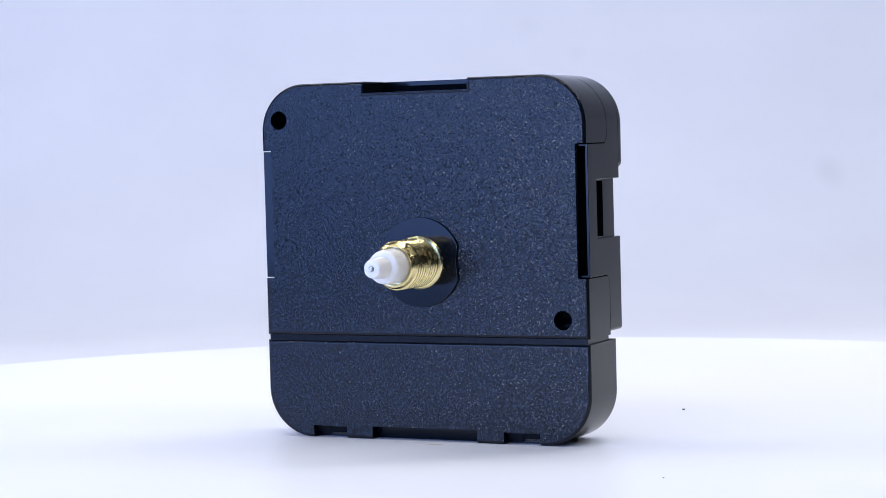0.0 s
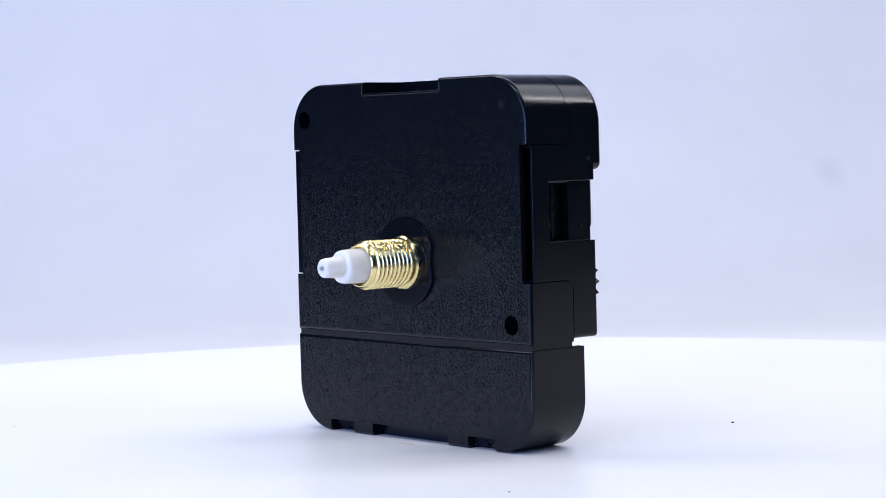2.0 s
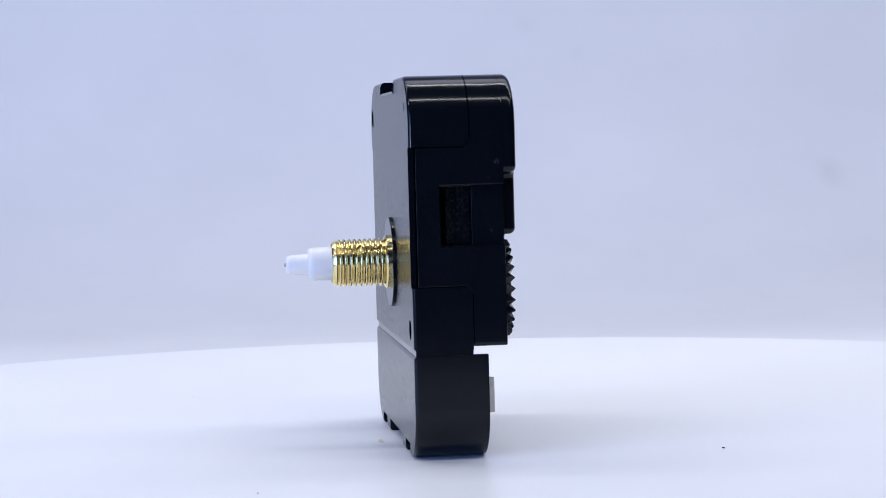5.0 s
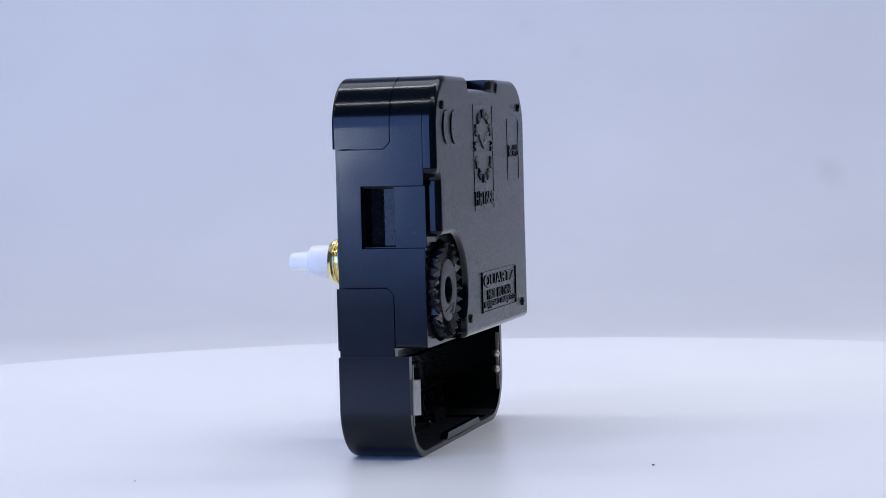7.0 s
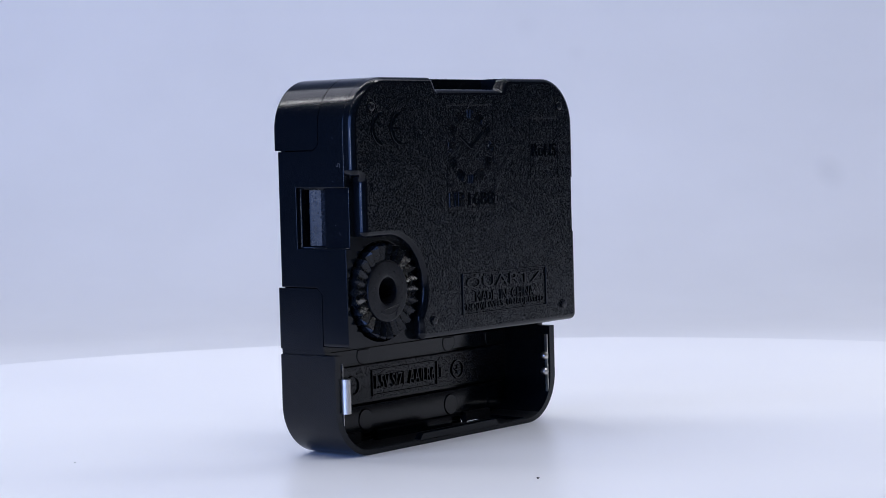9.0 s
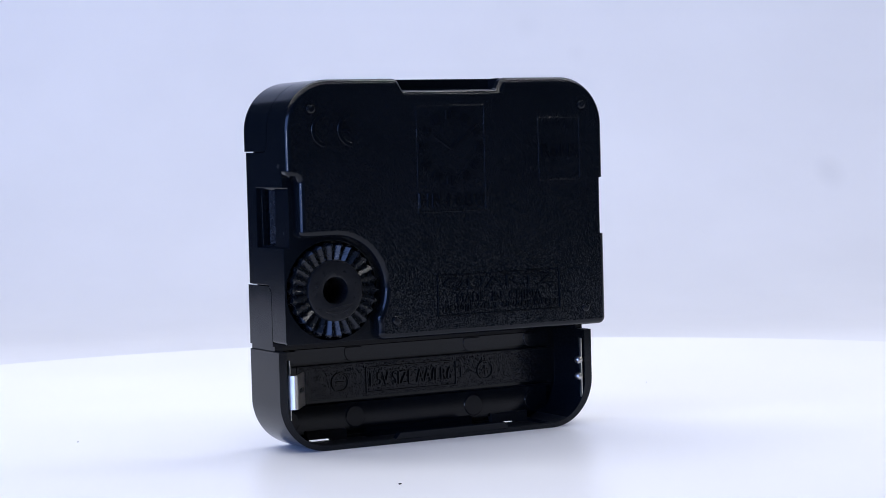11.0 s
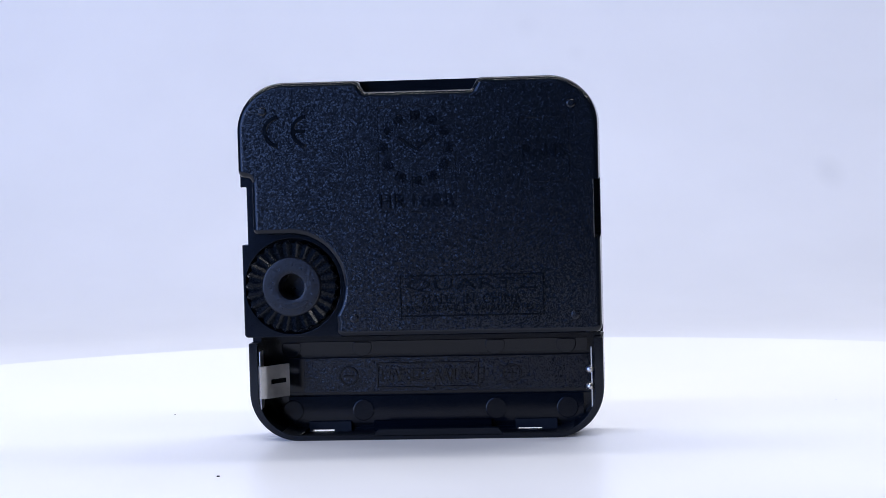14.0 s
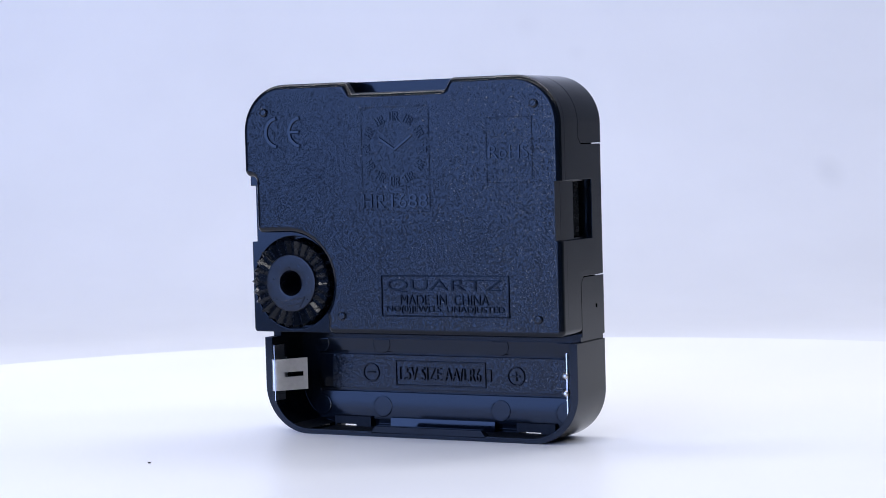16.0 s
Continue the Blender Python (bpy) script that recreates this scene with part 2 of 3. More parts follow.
def turntable():
    thing = tagged(new("turntable"), "round white turntable with a few dark specks, turning slowly", "turntable")
    bm = bmesh.new()
    rim = 10.0
    prof = [(0, 0.0), (0, 100.0), (0, 177.0 - rim)]
    prof += [(-rim * (1 - math.cos(math.pi / 2 * i / 8)), 177.0 - rim + rim * math.sin(math.pi / 2 * i / 8)) for i in range(1, 9)]
    prof += [(-20.0, 177.0), (-20.0, 0.0)]
    lathe(bm, prof, 0, 0, 160)
    me = finish(mesh_from(bm, "disc"), [TABLE])
    me.transform(Matrix.Rotation(radians(90), 4, "X"))
    part("disc", me, thing)
    rng = random.Random(4)
    for x, y, r in ((27.9, 40.0, 0.24), (-67.2, -38.3, 0.1), (49.7, -30.9, 0.15)):
        bm = bmesh.new()
        bmesh.ops.create_icosphere(bm, subdivisions=2, radius=r)
        for v in bm.verts:
            v.co *= rng.uniform(0.7, 1.2)
            v.co.z *= 0.45
        bmesh.ops.translate(bm, verts=bm.verts, vec=(x, y, 0.1))
        simple("speck", bm, SPECK, thing, "tiny dark speck of grit")
    bm = bmesh.new()
    o = [Vector((3.8 + rng.uniform(1.5, 2.6) * math.cos(2 * math.pi * i / 14), -9.4 + rng.uniform(0.3, 0.6) * math.sin(2 * math.pi * i / 14))) for i in range(14)]
    loft(bm, o, [(-0.02, 0), (0.02, 0.05)])
    for v in bm.verts:
        v.co.y, v.co.z = v.co.z, v.co.y
    bmesh.ops.recalc_face_normals(bm, faces=bm.faces)
    simple("smear", bm, SMEAR, thing, "faint yellowish smear")
    return thing


# ---- the clock movement ----
W, TOP, YF, YB = 28.3, 57.15, -6.55, 9.35      # half width, height, front and back faces
WU, WZ = 20.4, 25.05                         # the setting wheel's centre
SU, SZ = 0.08, 28.4                          # the shaft's axis


def cut_box(*a):
    return block(bmesh.new(), *a)


def cut_disc(cu, cz, r, y0, y1, n=32):
    return loft(bmesh.new(), circle(cu, cz, r, n), [(y0, 0), (y1, 0)])


def loft_side(pts, u0, u1):
    """A body with the outline pts of (y, z), from u0 to u1."""
    bm = loft(bmesh.new(), [Vector(p) for p in pts], [(u0, 0), (u1, 0)])
    for v in bm.verts:
        v.co.x, v.co.y = v.co.y, v.co.x
    bmesh.ops.recalc_face_normals(bm, faces=bm.faces)
    return bm


def front_grain(c, n):
    return 1 if n.y < -0.9 and c.y < YF + 0.05 else 0


def front_cover(thing):
    o = rounded_path([(-W, 16.55, 0), (W, 16.55, 0), (W, TOP, 7.6), (-W, TOP, 7.6)], 24)
    bm = loft(bmesh.new(), o, [*fillet(YF, 0.55, -1), (2.35, 0)])
    cuts = [cut_box(-9.5, 8.8, -9, 1.8, 55.3, 60), cut_box(-8.9, 8.2, -5.2, 1.8, 54.3, 60)]
    for s, gap in ((-1, -6.12), (1, -5.7)):
        cuts.append(cut_box(*sorted((s * 26.6, s * 40)), -9, gap, 25.8, 46.5))
        cuts.append(loft_side([(gap - 0.02, 25.8), (1.45, 25.8), (2.6, 24.7), (2.6, 47.6), (1.45, 46.5), (gap - 0.02, 46.5)],
                              *sorted((s * 24.0, s * 40))))
    cuts.append(cut_disc(-25.0, 51.4, 1.5, -9, -2.5, 24))
    cuts.append(cut_disc(24.0, 19.45, 1.5, -9, -2.5, 24))
    cuts.append(cut_box(-40, -27.2, -3.5, -2.9, 20.8, 21.4))
    me = carved("front_cover", bm, cuts, 0.16)
    cover = part("front_cover", finish(me, [SMOOTH, GRAIN], front_grain), thing,
                 "finely grained black plastic front with two round holes")
    bm = block(bmesh.new(), -W + 0.35, W - 0.35, YF + 0.32, -4.9, 14.5, 17.6)
    for a, b in ((-W + 0.35, -26.6), (26.6, W - 0.35)):
        block(bm, a, b, -4.9, 2.3, 15.0, 17.3)
    simple("neck", bm, SMOOTH, cover)
    # bead round the hanger slot
    bm = bmesh.new()
    for a, b in (((-9.75, 56.3), (-9.75, 55.05)), ((-9.75, 55.05), (9.05, 55.05)), ((9.05, 55.05), (9.05, 56.3))):
        a, b = Vector(a), Vector(b)
        d = (b - a).normalized() * 0.2
        m = Vector((-d.y, d.x))
        loft(bm, [a - d + m, a - d - m, b + d - m, b + d + m], [(YF - 0.14, 0.12), (YF - 0.08, 0.03), (YF + 0.3, 0)])
    simple("slot_bead", bm, SMOOTH, cover)
    # faint round mould mark
    simple("mould_mark", loft(bmesh.new(), circle(22.8, 52.6, 0.75, 20), [(YF - 0.03, 0.06), (YF + 0.05, 0)]), SATIN, cover)
    return cover


def hollow(z):
    """How far back the gently hollowed lower floor of the battery box lies."""
    w = (z - 1.6) / 4.45
    return -4.48 + 4.45 * (0.009 * (1 - w) + 0.087 * (1 - w * w) / 2)


def battery_box(thing):
    o = rounded_path([(-W, 15.75, 0), (-W, 0.0, 7.9), (W, 0.0, 7.9), (W, 15.75, 0)], 24)
    bm = loft(bmesh.new(), o, [*fillet(YF, 0.55, -1), (4.5, 0)])
    i = rounded_path([(-W + 1.35, 17.0, 0), (-W + 1.35, 0.8, 6.7), (W - 1.35, 0.8, 6.7), (W - 1.35, 17.0, 0)], 10)
    cuts = [loft(bmesh.new(), i, [(-5.0, 0), (9, 0)]), cut_box(-20.5, 20.5, -4.9, 3.4, 0.35, 3)]
    for a, b in ((-20.1, -14.1), (13.6, 19.7)):
        cuts.append(cut_box(a, b, -9, -4.3, -2, 1.9))
    cuts.append(cut_box(-9.4, 9.0, -9, -4.3, -2, 2.0))
    cuts += [cut_box(-26.2, 23.5, -5.75, -4.9, 6.05, 6.7), cut_box(-26.2, 23.5, -5.75, -4.9, 12.25, 12.95)]
    me = carved("battery_box", bm, cuts, 0.15)
    box = part("battery_box", finish(me, [SMOOTH, GRAIN, MATTE], lambda c, n: 2 if n.z > 0.9 else front_grain(c, n)), thing, "open empty battery compartment of black plastic")
    # floor strips inside
    flat("floor_rib", loft_side([(-5.1, 12.95), (-4.55, 12.95), (-4.4, 15.0), (-5.1, 15.0)], -25.6, 23.0), SMOOTH, box)
    curve = [(hollow(z), z) for z in (1.6 + 4.45 * i / 14 for i in range(15))]
    flat("floor_rib", loft_side([(-5.1, 1.6), *curve, (-5.1, 6.05)], -24.8, 23.5), SMOOTH, box)
    for a, b, z, m in ((-20.5, -18.0, 0.2, MATTE), (-18.0, -14.0, 0.58, MATTE), (-14.0, -13.7, 0.2, MATTE), (13.2, 16.0, 0.2, MATTE),
                       (16.0, 19.8, 0.7, MATTE), (19.8, 20.1, 0.2, MATTE), (-9.8, 9.4, 0.05, POLISH)):
        foot = -3.4 if m is POLISH else -3.6
        flat("ledge", loft_side([(foot, z), (-3.6, 2.0), (-5.4, 2.3), (-4.35, z)], a, b), m, box)
    strip = simple("text_strip", block(bmesh.new(), -26.0, 21.0, -5.1, -4.86, 6.7, 12.25), GRAIN, box)
    for z in (14.15, 3.75):
        for u in (22.85, 11.2, -10.6, -22.2):
            r = 1.75 if z < 10 else 1.6
            o = [Vector((p.x, min(p.y, 14.95))) for p in circle(u, z, r, 28)]
            bm = loft(bmesh.new(), o, [(-0.2, 0), (0.05, 0), (0.11, 0.05), (0.13, 0.14)])
            for v in bm.verts:
                v.co.y += hollow(3.75) - 0.051 * (v.co.z - 3.75) if z < 10 else -4.55 + 0.15 * (v.co.z - 12.95) / 2.05
            flat("mould_mark", bm, SMOOTH, box)
    # raised lip along the open bottom edge
    lip = rounded_path([(-12.4, 0.5, 0), (8.8, 0.5, 0), (7.8, 1.75, 0.3), (-11.4, 1.75, 0.3)], 3)
    simple("lip", loft(bmesh.new(), lip, [(3.3, 0.08), (3.4, 0), (4.42, 0), (4.5, 0.08)]), SMOOTH, box)
    return box, strip


def back_outline():
    rim = [(13.4, 17.0, 1.1), (-W, 17.0, 1.1), (-W, TOP, 7.6), (-9.9, TOP, 1.05), (-8.8, 55.35, 0.5), (8.0, 55.35, 0.5), (9.1, TOP, 1.05),
           (W, TOP, 7.6), (W, 42.4, 1.1), (26.2, 42.4, 0.9), (26.2, 33.3, 0.9)]
    for i in range(31):
        w = radians(92 + 122 * i / 30)
        rim.append((WU + 8.25 * math.cos(w), WZ + 8.25 * math.sin(w), 0))
    rim.append((13.35, 19.3, 0))
    return rounded_path(rim, 20)


def rear_case(thing):
    # body behind the seam, with the pocket for the wheel
    o = rounded_path([(-W, 17.0, 1.1), (W, 17.0, 0.6), (W, TOP, 7.6), (-W, TOP, 7.6)], 24)
    bm = loft(bmesh.new(), o, [(2.5, 0), (7.4, 0)])
    well = [Vector((min(p.x, 27.9), p.y)) for p in circle(WU, WZ, 7.6, 64)]
    cuts = [cut_box(-9.9, 9.1, 4.4, 12, 55.35, 60), loft(bmesh.new(), well, [(4.6, 0), (9, 0)]), cut_disc(WU, WZ, 2.0, 1, 9, 32)]
    for s in (-1, 1):
        cuts.append(cut_box(*sorted((s * 27.35, s * 40)), -9, 12, 31.75, 40.88))
        cuts.append(cut_box(*sorted((s * 24.4, s * 40)), -9, 2.6, 32.0, 40.6))
    case = part("rear_case", finish(carved("rear_case", bm, cuts, 0.1, 2, 2.5), [SMOOTH]), thing, "glossy black plastic rear half of the case with a wheel pocket")
    # tongues of the side walls that reach forward past the seam, each with a latch window
    for s, front in ((1, -5.65), (-1, -6.08)):
        prof = [(front, 25.95), (1.4, 25.95), (2.5, 24.85), (2.5, 47.4), (1.4, 46.35), (front, 46.35)]
        cuts = [cut_box(*sorted((s * 27.35, s * 40)), -2.2, 12, 31.75, 40.88), cut_box(*sorted((s * 24.4, s * 40)), -2.0, 9, 32.0, 40.6),
                cut_box(*sorted((s * (24.0 if s > 0 else 26.25), s * (27.85 if s > 0 else 26.75))), -9, -3.0, 26.3, 46.0)]
        me = carved("side_wall", loft_side(prof, *sorted((s * 18.0, s * W))), cuts, 0.1, 2, 2.5)
        part("side_wall", finish(me, [SMOOTH]), case, "side wall with a rectangular latch window")
        bm = bmesh.new()
        foot = [(s * 24.0, -1.2), (s * 26.5, -1.2), (s * 26.6, -1.05), (s * 26.5, -0.85), (s * 25.85, 0.6), (s * 25.8, 2.5), (s * 24.0, 2.5)]
        a, b = ([bm.verts.new((p[0], p[1], z)) for p in foot] for z in (32.1, 40.5))
        for k in range(len(foot)):
            q = (k + 1) % len(foot)
            bm.faces.new((a[k], a[q], b[q], b[k]))
        bm.faces.new(a), bm.faces.new(b)
        bmesh.ops.recalc_face_normals(bm, faces=bm.faces)
        flat("latch", bm, SEMI, case, "sloping snap latch in its window")
    # scuffs on one side
    for u, lines in ((W, ([(5.85, 44.2), (6.2, 43.9), (6.3, 44.5), (6.65, 44.3), (6.6, 43.8)], [(5.0, 41.75), (5.25, 41.8)], [(5.2, 48.3), (5.5, 48.05)])),
                     (27.35, ([(4.6, 35.2), (4.8, 35.27)], [(5.4, 34.2), (5.65, 33.75)]))):
        bm = bmesh.new()
        for line in lines:
            stroke(bm, line, 0.045, u, 0.01)
        for v in bm.verts:
            v.co.x, v.co.y = v.co.y, v.co.x
        bmesh.ops.recalc_face_normals(bm, faces=bm.faces)
        simple("scuff", bm, SCUFF, case, "small whitish scuff marks")
    # back plate
    bm = loft(bmesh.new(), back_outline(), [(7.4, 0), *fillet(YB, 0.95, 1, 7)])
    me = carved("back_plate", bm, [cut_box(-40, -27.35, 0, 12, 31.75, 40.88)])
    plate = part("back_plate", finish(me, [SMOOTH, GRAIN], lambda q, n: 1 if n.y > 0.97 and q.y > YB - 0.05 else 0, 50), thing,
                 "finely grained black plastic back plate with raised lettering")
    # wall across the hanger slot
    simple("slot_wall", loft_side([(2.45, 52.0), (2.45, 56.4), (0.4, 56.4), (2.2, 53.4)], -9.45, 8.75), GRAIN, case)
    return case, plate


def on_back(u, z, y):
    """The pose, in millimetres, of flat work that faces backwards."""
    return Matrix(((-1, 0, 0, u), (0, 0, 1, y), (0, 1, 0, z), (0, 0, 0, 1)))


def lettering(body, u, z, y, width, height, parent, material, thick=0.19, label="raised black lettering"):
    d = bpy.data.curves.new("lettering", "FONT")
    d.body, d.align_x, d.align_y, d.extrude, d.resolution_u, d.offset = body, "CENTER", "CENTER", thick / 2, 3, -0.012
    ob = new("lettering", d)
    me = bpy.data.meshes.new_from_object(ob.evaluated_get(bpy.context.evaluated_depsgraph_get()))
    bpy.data.objects.remove(ob)
    bpy.data.curves.remove(d)
    xs, ys = [v.co.x for v in me.vertices], [v.co.y for v in me.vertices]
    cx, cy = (min(xs) + max(xs)) / 2, (min(ys) + max(ys)) / 2
    me.transform(Matrix.Diagonal((width / (max(xs) - min(xs)), height / (max(ys) - min(ys)), 1, 1)) @ Matrix.Translation((-cx, -cy, 0)))
    me.transform(on_back(u, z, y))
    return part("lettering", finish(me, [material], None, 30), parent, label)


def stroke(bm, pts, width, y, thick, closed=False):
    """A raised line of bars through points (u, z) on a face at y."""
    n = len(pts)
    for i in range(n if closed else n - 1):
        a, b = Vector(pts[i]), Vector(pts[(i + 1) % n])
        d = (b - a).normalized() * width / 2
        m = Vector((-d.y, d.x))
        a, b = a - d * 0.6, b + d * 0.6
        loft(bm, [a + m, a - m, b - m, b + m], [(y - 0.05, 0), (y + thick * 0.6, 0), (y + thick, min(0.06, width * 0.2))])
    return bm


def band(bm, pts, width, y, thick):
    """A raised line in one piece along smooth points (u, z)."""
    p = [Vector(q) for q in pts]
    left, right = [], []
    for i, q in enumerate(p):
        d = (p[min(i + 1, len(p) - 1)] - p[max(i - 1, 0)]).normalized() * width / 2
        m = Vector((-d.y, d.x))
        left.append(q + m)
        right.append(q - m)
    return loft(bm, left + right[::-1], [(y - 0.05, 0), (y + thick * 0.7, 0), (y + thick, 0.06)])


def arc(cu, cz, r, a0, a1, n=14):
    return [(cu + r * math.cos(radians(a0 + (a1 - a0) * i / n)), cz + r * math.sin(radians(a0 + (a1 - a0) * i / n))) for i in range(n + 1)]


def letter_bars(u, z, w, h, turn=0.0):
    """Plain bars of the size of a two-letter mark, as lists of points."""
    c, s = math.cos(turn), math.sin(turn)
    raw = [[(-0.5, -0.5), (-0.5, 0.5)], [(-0.12, -0.5), (-0.12, 0.5)], [(-0.5, 0), (-0.12, 0)],
           [(0.12, -0.5), (0.12, 0.5), (0.45, 0.42), (0.45, 0.06), (0.12, 0.0)], [(0.25, 0.0), (0.5, -0.5)]]
    return [[(u - (x * w * c - y * h * s), z + x * w * s + y * h * c) for x, y in line] for line in raw]


def back_marks(plate):
    for u, z in ((24.1, 52.7), (-24.2, 52.7), (10.45, 19.9), (-24.2, 19.85)):
        simple("pin_mark", loft(bmesh.new(), circle(u, z, 0.68, 20), [(YB - 0.1, 0), (YB + 0.24, 0), (YB + 0.34, 0.12), (YB + 0.37, 0.3)]), SEMI, plate)
    mark = bmesh.new()
    band(mark, arc(21.5, 49.45, 2.28, -84, 84, 24), 0.62, YB, 0.2)
    band(mark, arc(17.1, 49.45, 2.28, -84, 84, 24), 0.62, YB, 0.2)
    stroke(mark, [(19.2, 49.45), (17.6, 49.45)], 0.5, YB, 0.195)
    simple("conformity_mark", mark, POLISH, plate, "raised conformity mark of two open arcs")
    for k in range(12):
        dial = bmesh.new()
        w = radians(30 * k)
        for line in letter_bars(0.05 + 5.1 * math.sin(w), 46.4 + 5.1 * math.cos(w), 1.4, 1.2, w if math.cos(w) > -0.1 else w - math.pi):
            stroke(dial, line, 0.22, YB, 0.2)
        simple("dial_mark", dial, POLISH, plate)
    simple("dial_pointer", stroke(bmesh.new(), [(2.7, 48.0), (0.05, 46.25)], 0.45, YB, 0.2), POLISH, plate)
    simple("dial_pointer", stroke(bmesh.new(), [(0.05, 46.25), (-2.95, 48.4)], 0.45, YB, 0.2), POLISH, plate)
    bars = bmesh.new()
    for line in letter_bars(3.95, 38.2, 3.6, 2.0):
        stroke(bars, line, 0.28, YB, 0.2)
    simple("model_mark", bars, POLISH, plate, "raised bars of a maker's mark")
    lettering("1688", -2.43, 38.2, YB + 0.08, 6.4, 2.05, plate, POLISH)
    lettering("RoHS", -19.85, 45.5, YB + 0.08, 6.7, 2.0, plate, POLISH)
    lettering("QUARTZ", -8.1, 24.85, YB + 0.08, 20.2, 2.05, plate, POLISH)
    lettering("MADE  IN  CHINA", -8.1, 22.68, YB + 0.08, 15.5, 1.55, plate, POLISH)
    lettering("NO(0)JEWELS  UNADJUSTED", -8.15, 21.1, YB + 0.08, 20.6, 1.2, plate, POLISH)
    for u0, u1, z0, z1, w, h, m in ((3.05, -19.3, 20.1, 26.4, 0.2, 0.2, POLISH), (6.0, -6.05, 36.4, 52.9, 0.16, 0.07, GRAIN),
                                    (-16.05, -23.75, 40.75, 50.7, 0.16, 0.07, GRAIN)):
        simple("line_frame", stroke(bmesh.new(), [(u0, z0), (u0, z1), (u1, z1), (u1, z0)], w, YB, h, True), m, plate)


def battery_marks(box, strip):
    y = -4.86
    simple("line_frame", stroke(bmesh.new(), [(8.8, 7.35), (8.8, 11.3), (-7.7, 11.3), (-7.7, 7.35)], 0.22, y, 0.24, True), SMOOTH, strip)
    simple("line_frame", stroke(bmesh.new(), [(-8.0, 8.4), (-8.7, 8.4), (-8.7, 10.2), (-8.0, 10.2)], 0.22, y, 0.24), SMOOTH, strip)
    lettering("1.5V SIZE AA/LR6", 0.6, 9.33, y + 0.12, 15.0, 2.1, strip, SMOOTH, 0.4)
    for u, plus in ((13.55, False), (-13.25, True)):
        bm = stroke(bmesh.new(), arc(u, 9.33, 1.45, 0, 360, 24)[:-1], 0.25, y, 0.24, True)
        stroke(bm, [(u - 0.65, 9.33), (u + 0.65, 9.33)], 0.28, y, 0.24)
        if plus:
            stroke(bm, [(u, 8.68), (u, 9.98)], 0.28, y, 0.24)
        simple("polarity_mark", bm, SMOOTH, strip, "raised plus sign in a ring" if plus else "raised minus sign in a ring")


def ribbon(line, z0, z1, t=0.25):
    """A bent metal strip: its edge runs through points (u, y), its width from z0 to z1."""
    bm = bmesh.new()
    pts = [Vector(p) for p in line]
    rows = []
    for i, p in enumerate(pts):
        a = (pts[min(i + 1, len(pts) - 1)] - pts[max(i - 1, 0)]).normalized()
        m = Vector((-a.y, a.x)) * t / 2
        rows.append([bm.verts.new((q.x, q.y, z)) for q in (p + m, p - m) for z in (z0, z1)])
    for a, b in zip(rows, rows[1:]):
        for i, j in ((0, 1), (1, 3), (3, 2), (2, 0)):
            bm.faces.new((a[i], a[j], b[j], b[i]))
    for r in (rows[0], rows[-1]):
        bm.faces.new((r[0], r[1], r[3], r[2]))
    bmesh.ops.recalc_face_normals(bm, faces=bm.faces)
    return bm


def contacts(thing):
    line = [(26.75, 0.5), (26.75, 4.5), (26.6, 5.1), (26.25, 5.4), (25.85, 5.3), (25.5, 4.95), (24.4, 3.4), (23.3, 1.8), (22.5, 0.85)]
    me = carved("spring_contact", ribbon(line, 6.95, 12.15), [cut_box(22.9, 24.9, -2, 8, 9.15, 9.95)])
    part("spring_contact", finish(me, [STEEL], None, 50), thing, "bent bright steel spring contact with a slot")
    simple("contact_tail", block(bmesh.new(), 26.5, 26.62, 1.5, 4.6, 5.2, 14.4), STEEL, thing, "thin edge of the steel contact")
    line = [(-26.4, 3.9), (-26.4, 4.15), (-26.4, 4.4)]
    plate = simple("contact_plate", ribbon(line, 4.2, 14.3, 0.2), STEEL, thing, "flat steel contact plate with two bumps", 60)
    for z in (10.75, 8.05):
        bm = bmesh.new()
        bmesh.ops.create_uvsphere(bm, u_segments=16, v_segments=10, radius=0.75)
        bmesh.ops.scale(bm, verts=bm.verts, vec=(0.9, 1.0, 0.9))
        bmesh.ops.translate(bm, verts=bm.verts, vec=(-26.1, 3.9, z))
        simple("bump", bm, STEEL, plate, "", 180)


def motions():
    w, phi = -11.388, -26.056
    rows_t, rows_c = [], []
    for i in range(33):
        t = i * 0.5
        a = phi + w * t
        rows_t.append((t, pose(0, 0, 0, 0, 0, a)))
        c = Matrix.Rotation(radians(a), 3, "Z") @ Vector((0.0012, -0.00013, 0.0))
        rows_c.append((t, pose(c.x, c.y, 0, 0, 0, a)))
    walk(table, rows_t)
    walk(movement, rows_c)


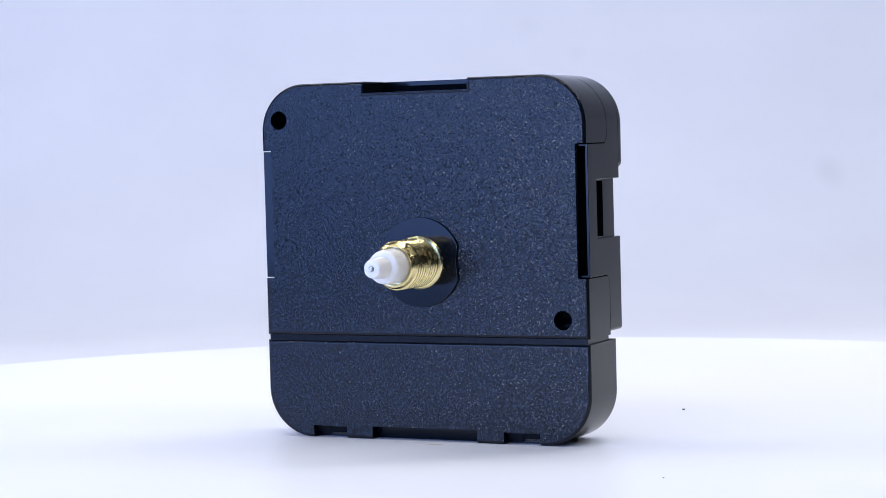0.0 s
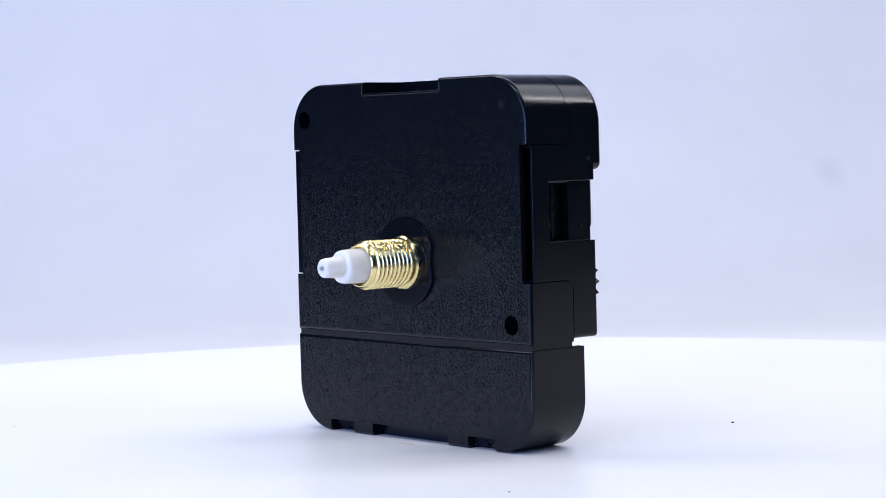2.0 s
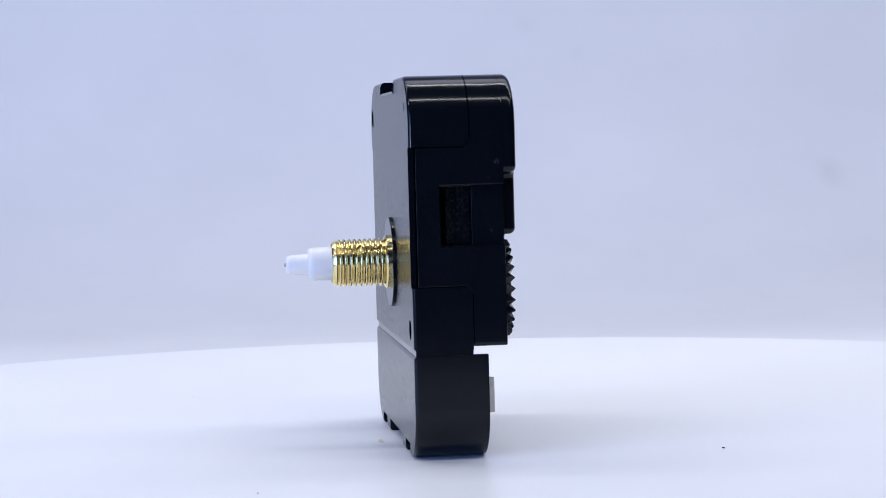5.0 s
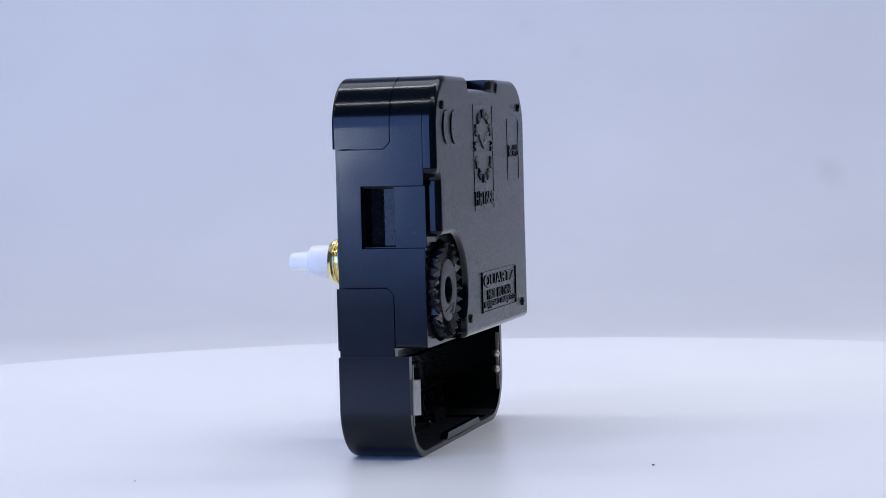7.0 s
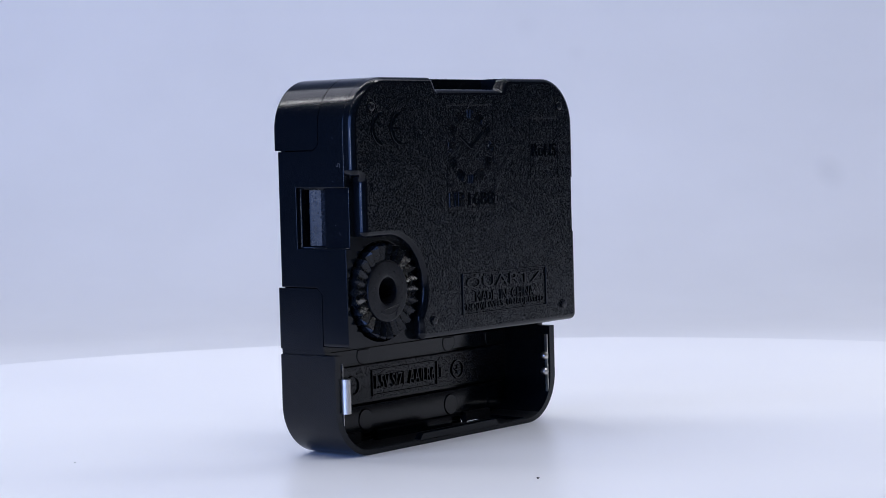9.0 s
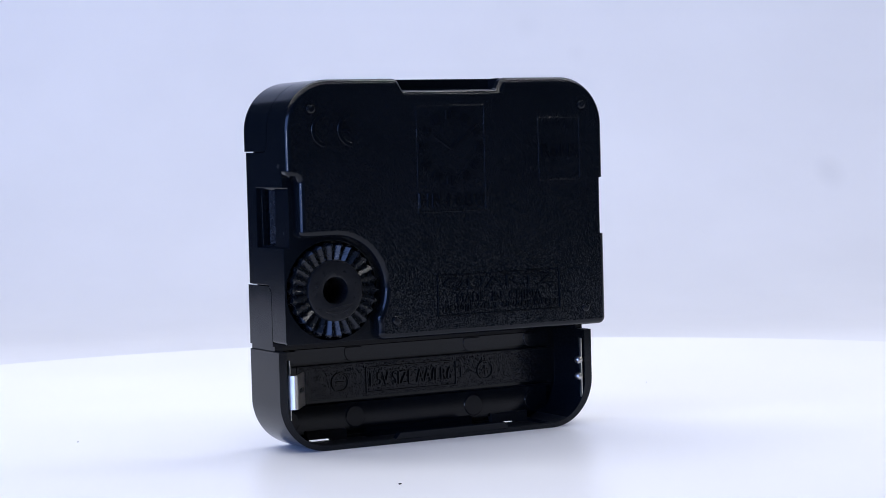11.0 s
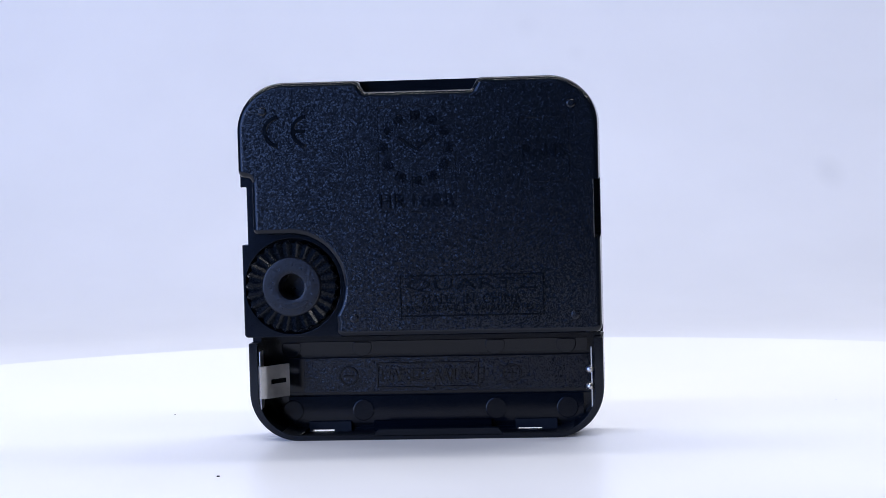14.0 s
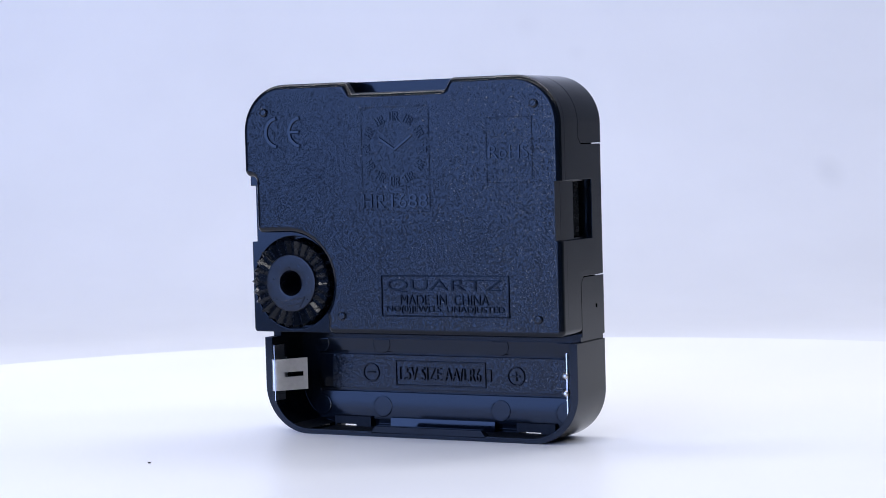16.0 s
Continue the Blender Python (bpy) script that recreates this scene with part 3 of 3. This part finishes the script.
def setting_wheel(thing):
    n = 26
    bm = bmesh.new()
    rings = []
    for r, y, dip in ((4.72, 8.5, 0.30), (6.9, 8.98, 1.0), (7.3, 8.8, 0.9), (7.3, 6.2, 0.0)):
        ring = []
        for i in range(2 * n):
            w = 2 * math.pi * i / (2 * n) + 0.03
            odd = i % 2
            rr = r - (0.55 if odd and r > 7 else 0)
            ring.append(bm.verts.new((WU + rr * math.cos(w), y - (dip if odd and y > 6 else 0), WZ + rr * math.sin(w))))
        rings.append(ring)
    fs = []
    for a, b in zip(rings, rings[1:]):
        for i in range(2 * n):
            fs.append(bm.faces.new((a[i], b[i], b[(i + 1) % (2 * n)], a[(i + 1) % (2 * n)])))
    bmesh.ops.recalc_face_normals(bm, faces=fs)
    wheel = simple("setting_wheel", bm, SEMI, thing, "ribbed black plastic time-setting wheel", 15)
    bm = bmesh.new()
    lathe(bm, [(5.0, 4.7), (8.45, 4.7), (8.62, 4.6), (8.7, 4.4), (8.7, 2.6), (8.62, 2.1), (8.4, 2.02), (2.7, 1.95), (2.7, 0)], WU, WZ, 48)
    simple("hub", bm, SATIN, wheel, "flat round hub with a hole")
    bm = stroke(bmesh.new(), arc(WU, WZ, 3.5, 228, 300, 8), 0.3, 8.7, 0.1)
    stroke(bm, [(WU + 1.0, WZ - 2.9), (WU - 2.6, WZ - 2.2), (WU - 1.7, WZ - 3.8)], 0.25, 8.7, 0.1)
    simple("turn_arrow", bm, SATIN, wheel)
    return wheel


def shaft(thing):
    bm = bmesh.new()
    pts = []
    for i in range(64):
        w = 2 * math.pi * i / 64
        r = 7.1
        d = abs((w + math.pi) % (2 * math.pi) - math.pi)
        if d < 0.38:
            r = 7.1 - 0.55 * (0.5 + 0.5 * math.cos(math.pi * d / 0.38)) - 0.25
        pts.append(Vector((SU + r * math.cos(w), SZ + r * math.sin(w))))
    loft(bm, pts, [*fillet(YF - 0.5, 0.12, -1, 2), (YF + 0.3, 0)])
    simple("flange", bm, SMOOTH, thing, "smooth round black flange with a bite in its edge")
    bm = bmesh.new()
    prof = [(-5.5, 3.9), (-6.75, 3.95), (-6.9, 4.2), (-7.5, 4.22), (-7.75, 4.0), (-7.9, 3.55)]
    pitch, y = 0.82, -7.95
    for k in range(9):
        prof += [(y, 3.46), (y - 0.14, 3.46), (y - 0.36, 3.80), (y - 0.46, 3.84), (y - 0.58, 3.80), (y - 0.80, 3.46)]
        y -= pitch
    prof += [(-15.6, 3.6), (-16.1, 3.35), (-16.25, 3.15), (-16.2, 2.95), (-15.0, 2.85), (-15.0, 0)]
    lathe(bm, prof, SU, SZ, 56)
    simple("threaded_bush", bm, BRASS, thing, "threaded yellow brass bush", 15)
    bm = bmesh.new()
    lathe(bm, [(-14.9, 2.72), (-19.1, 2.62), (-19.65, 2.52), (-19.92, 2.25), (-20.0, 1.6), (-20.0, 0)], SU, SZ, 40)
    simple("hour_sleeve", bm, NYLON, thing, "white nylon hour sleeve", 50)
    bm = bmesh.new()
    lathe(bm, [(-19.9, 1.68), (-22.7, 1.52), (-23.15, 1.42), (-23.38, 1.2), (-23.42, 0.45), (-22.6, 0.42), (-22.6, 0)], SU, SZ, 32)
    for v in bm.verts:
        if v.co.y < -20.6:
            v.co.x = SU + max(-1.35, min(1.35, v.co.x - SU))
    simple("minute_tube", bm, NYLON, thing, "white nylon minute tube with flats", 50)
    bm = bmesh.new()
    lathe(bm, [(-22.0, 0.3), (-23.65, 0.3), (-23.75, 0.2), (-23.75, 0)], SU, SZ, 16)
    simple("pin", bm, STEEL, thing, "thin steel seconds pin")


def clock_movement():
    thing = tagged(new("clock_movement"), "black plastic quartz clock movement with brass shaft, standing on the turntable", "clock movement")
    front_cover(thing)
    box, strip = battery_box(thing)
    case, plate = rear_case(thing)
    back_marks(plate)
    battery_marks(box, strip)
    contacts(thing)
    setting_wheel(thing)
    shaft(thing)
    return thing


studio()
table = turntable()
movement = clock_movement()
motions()
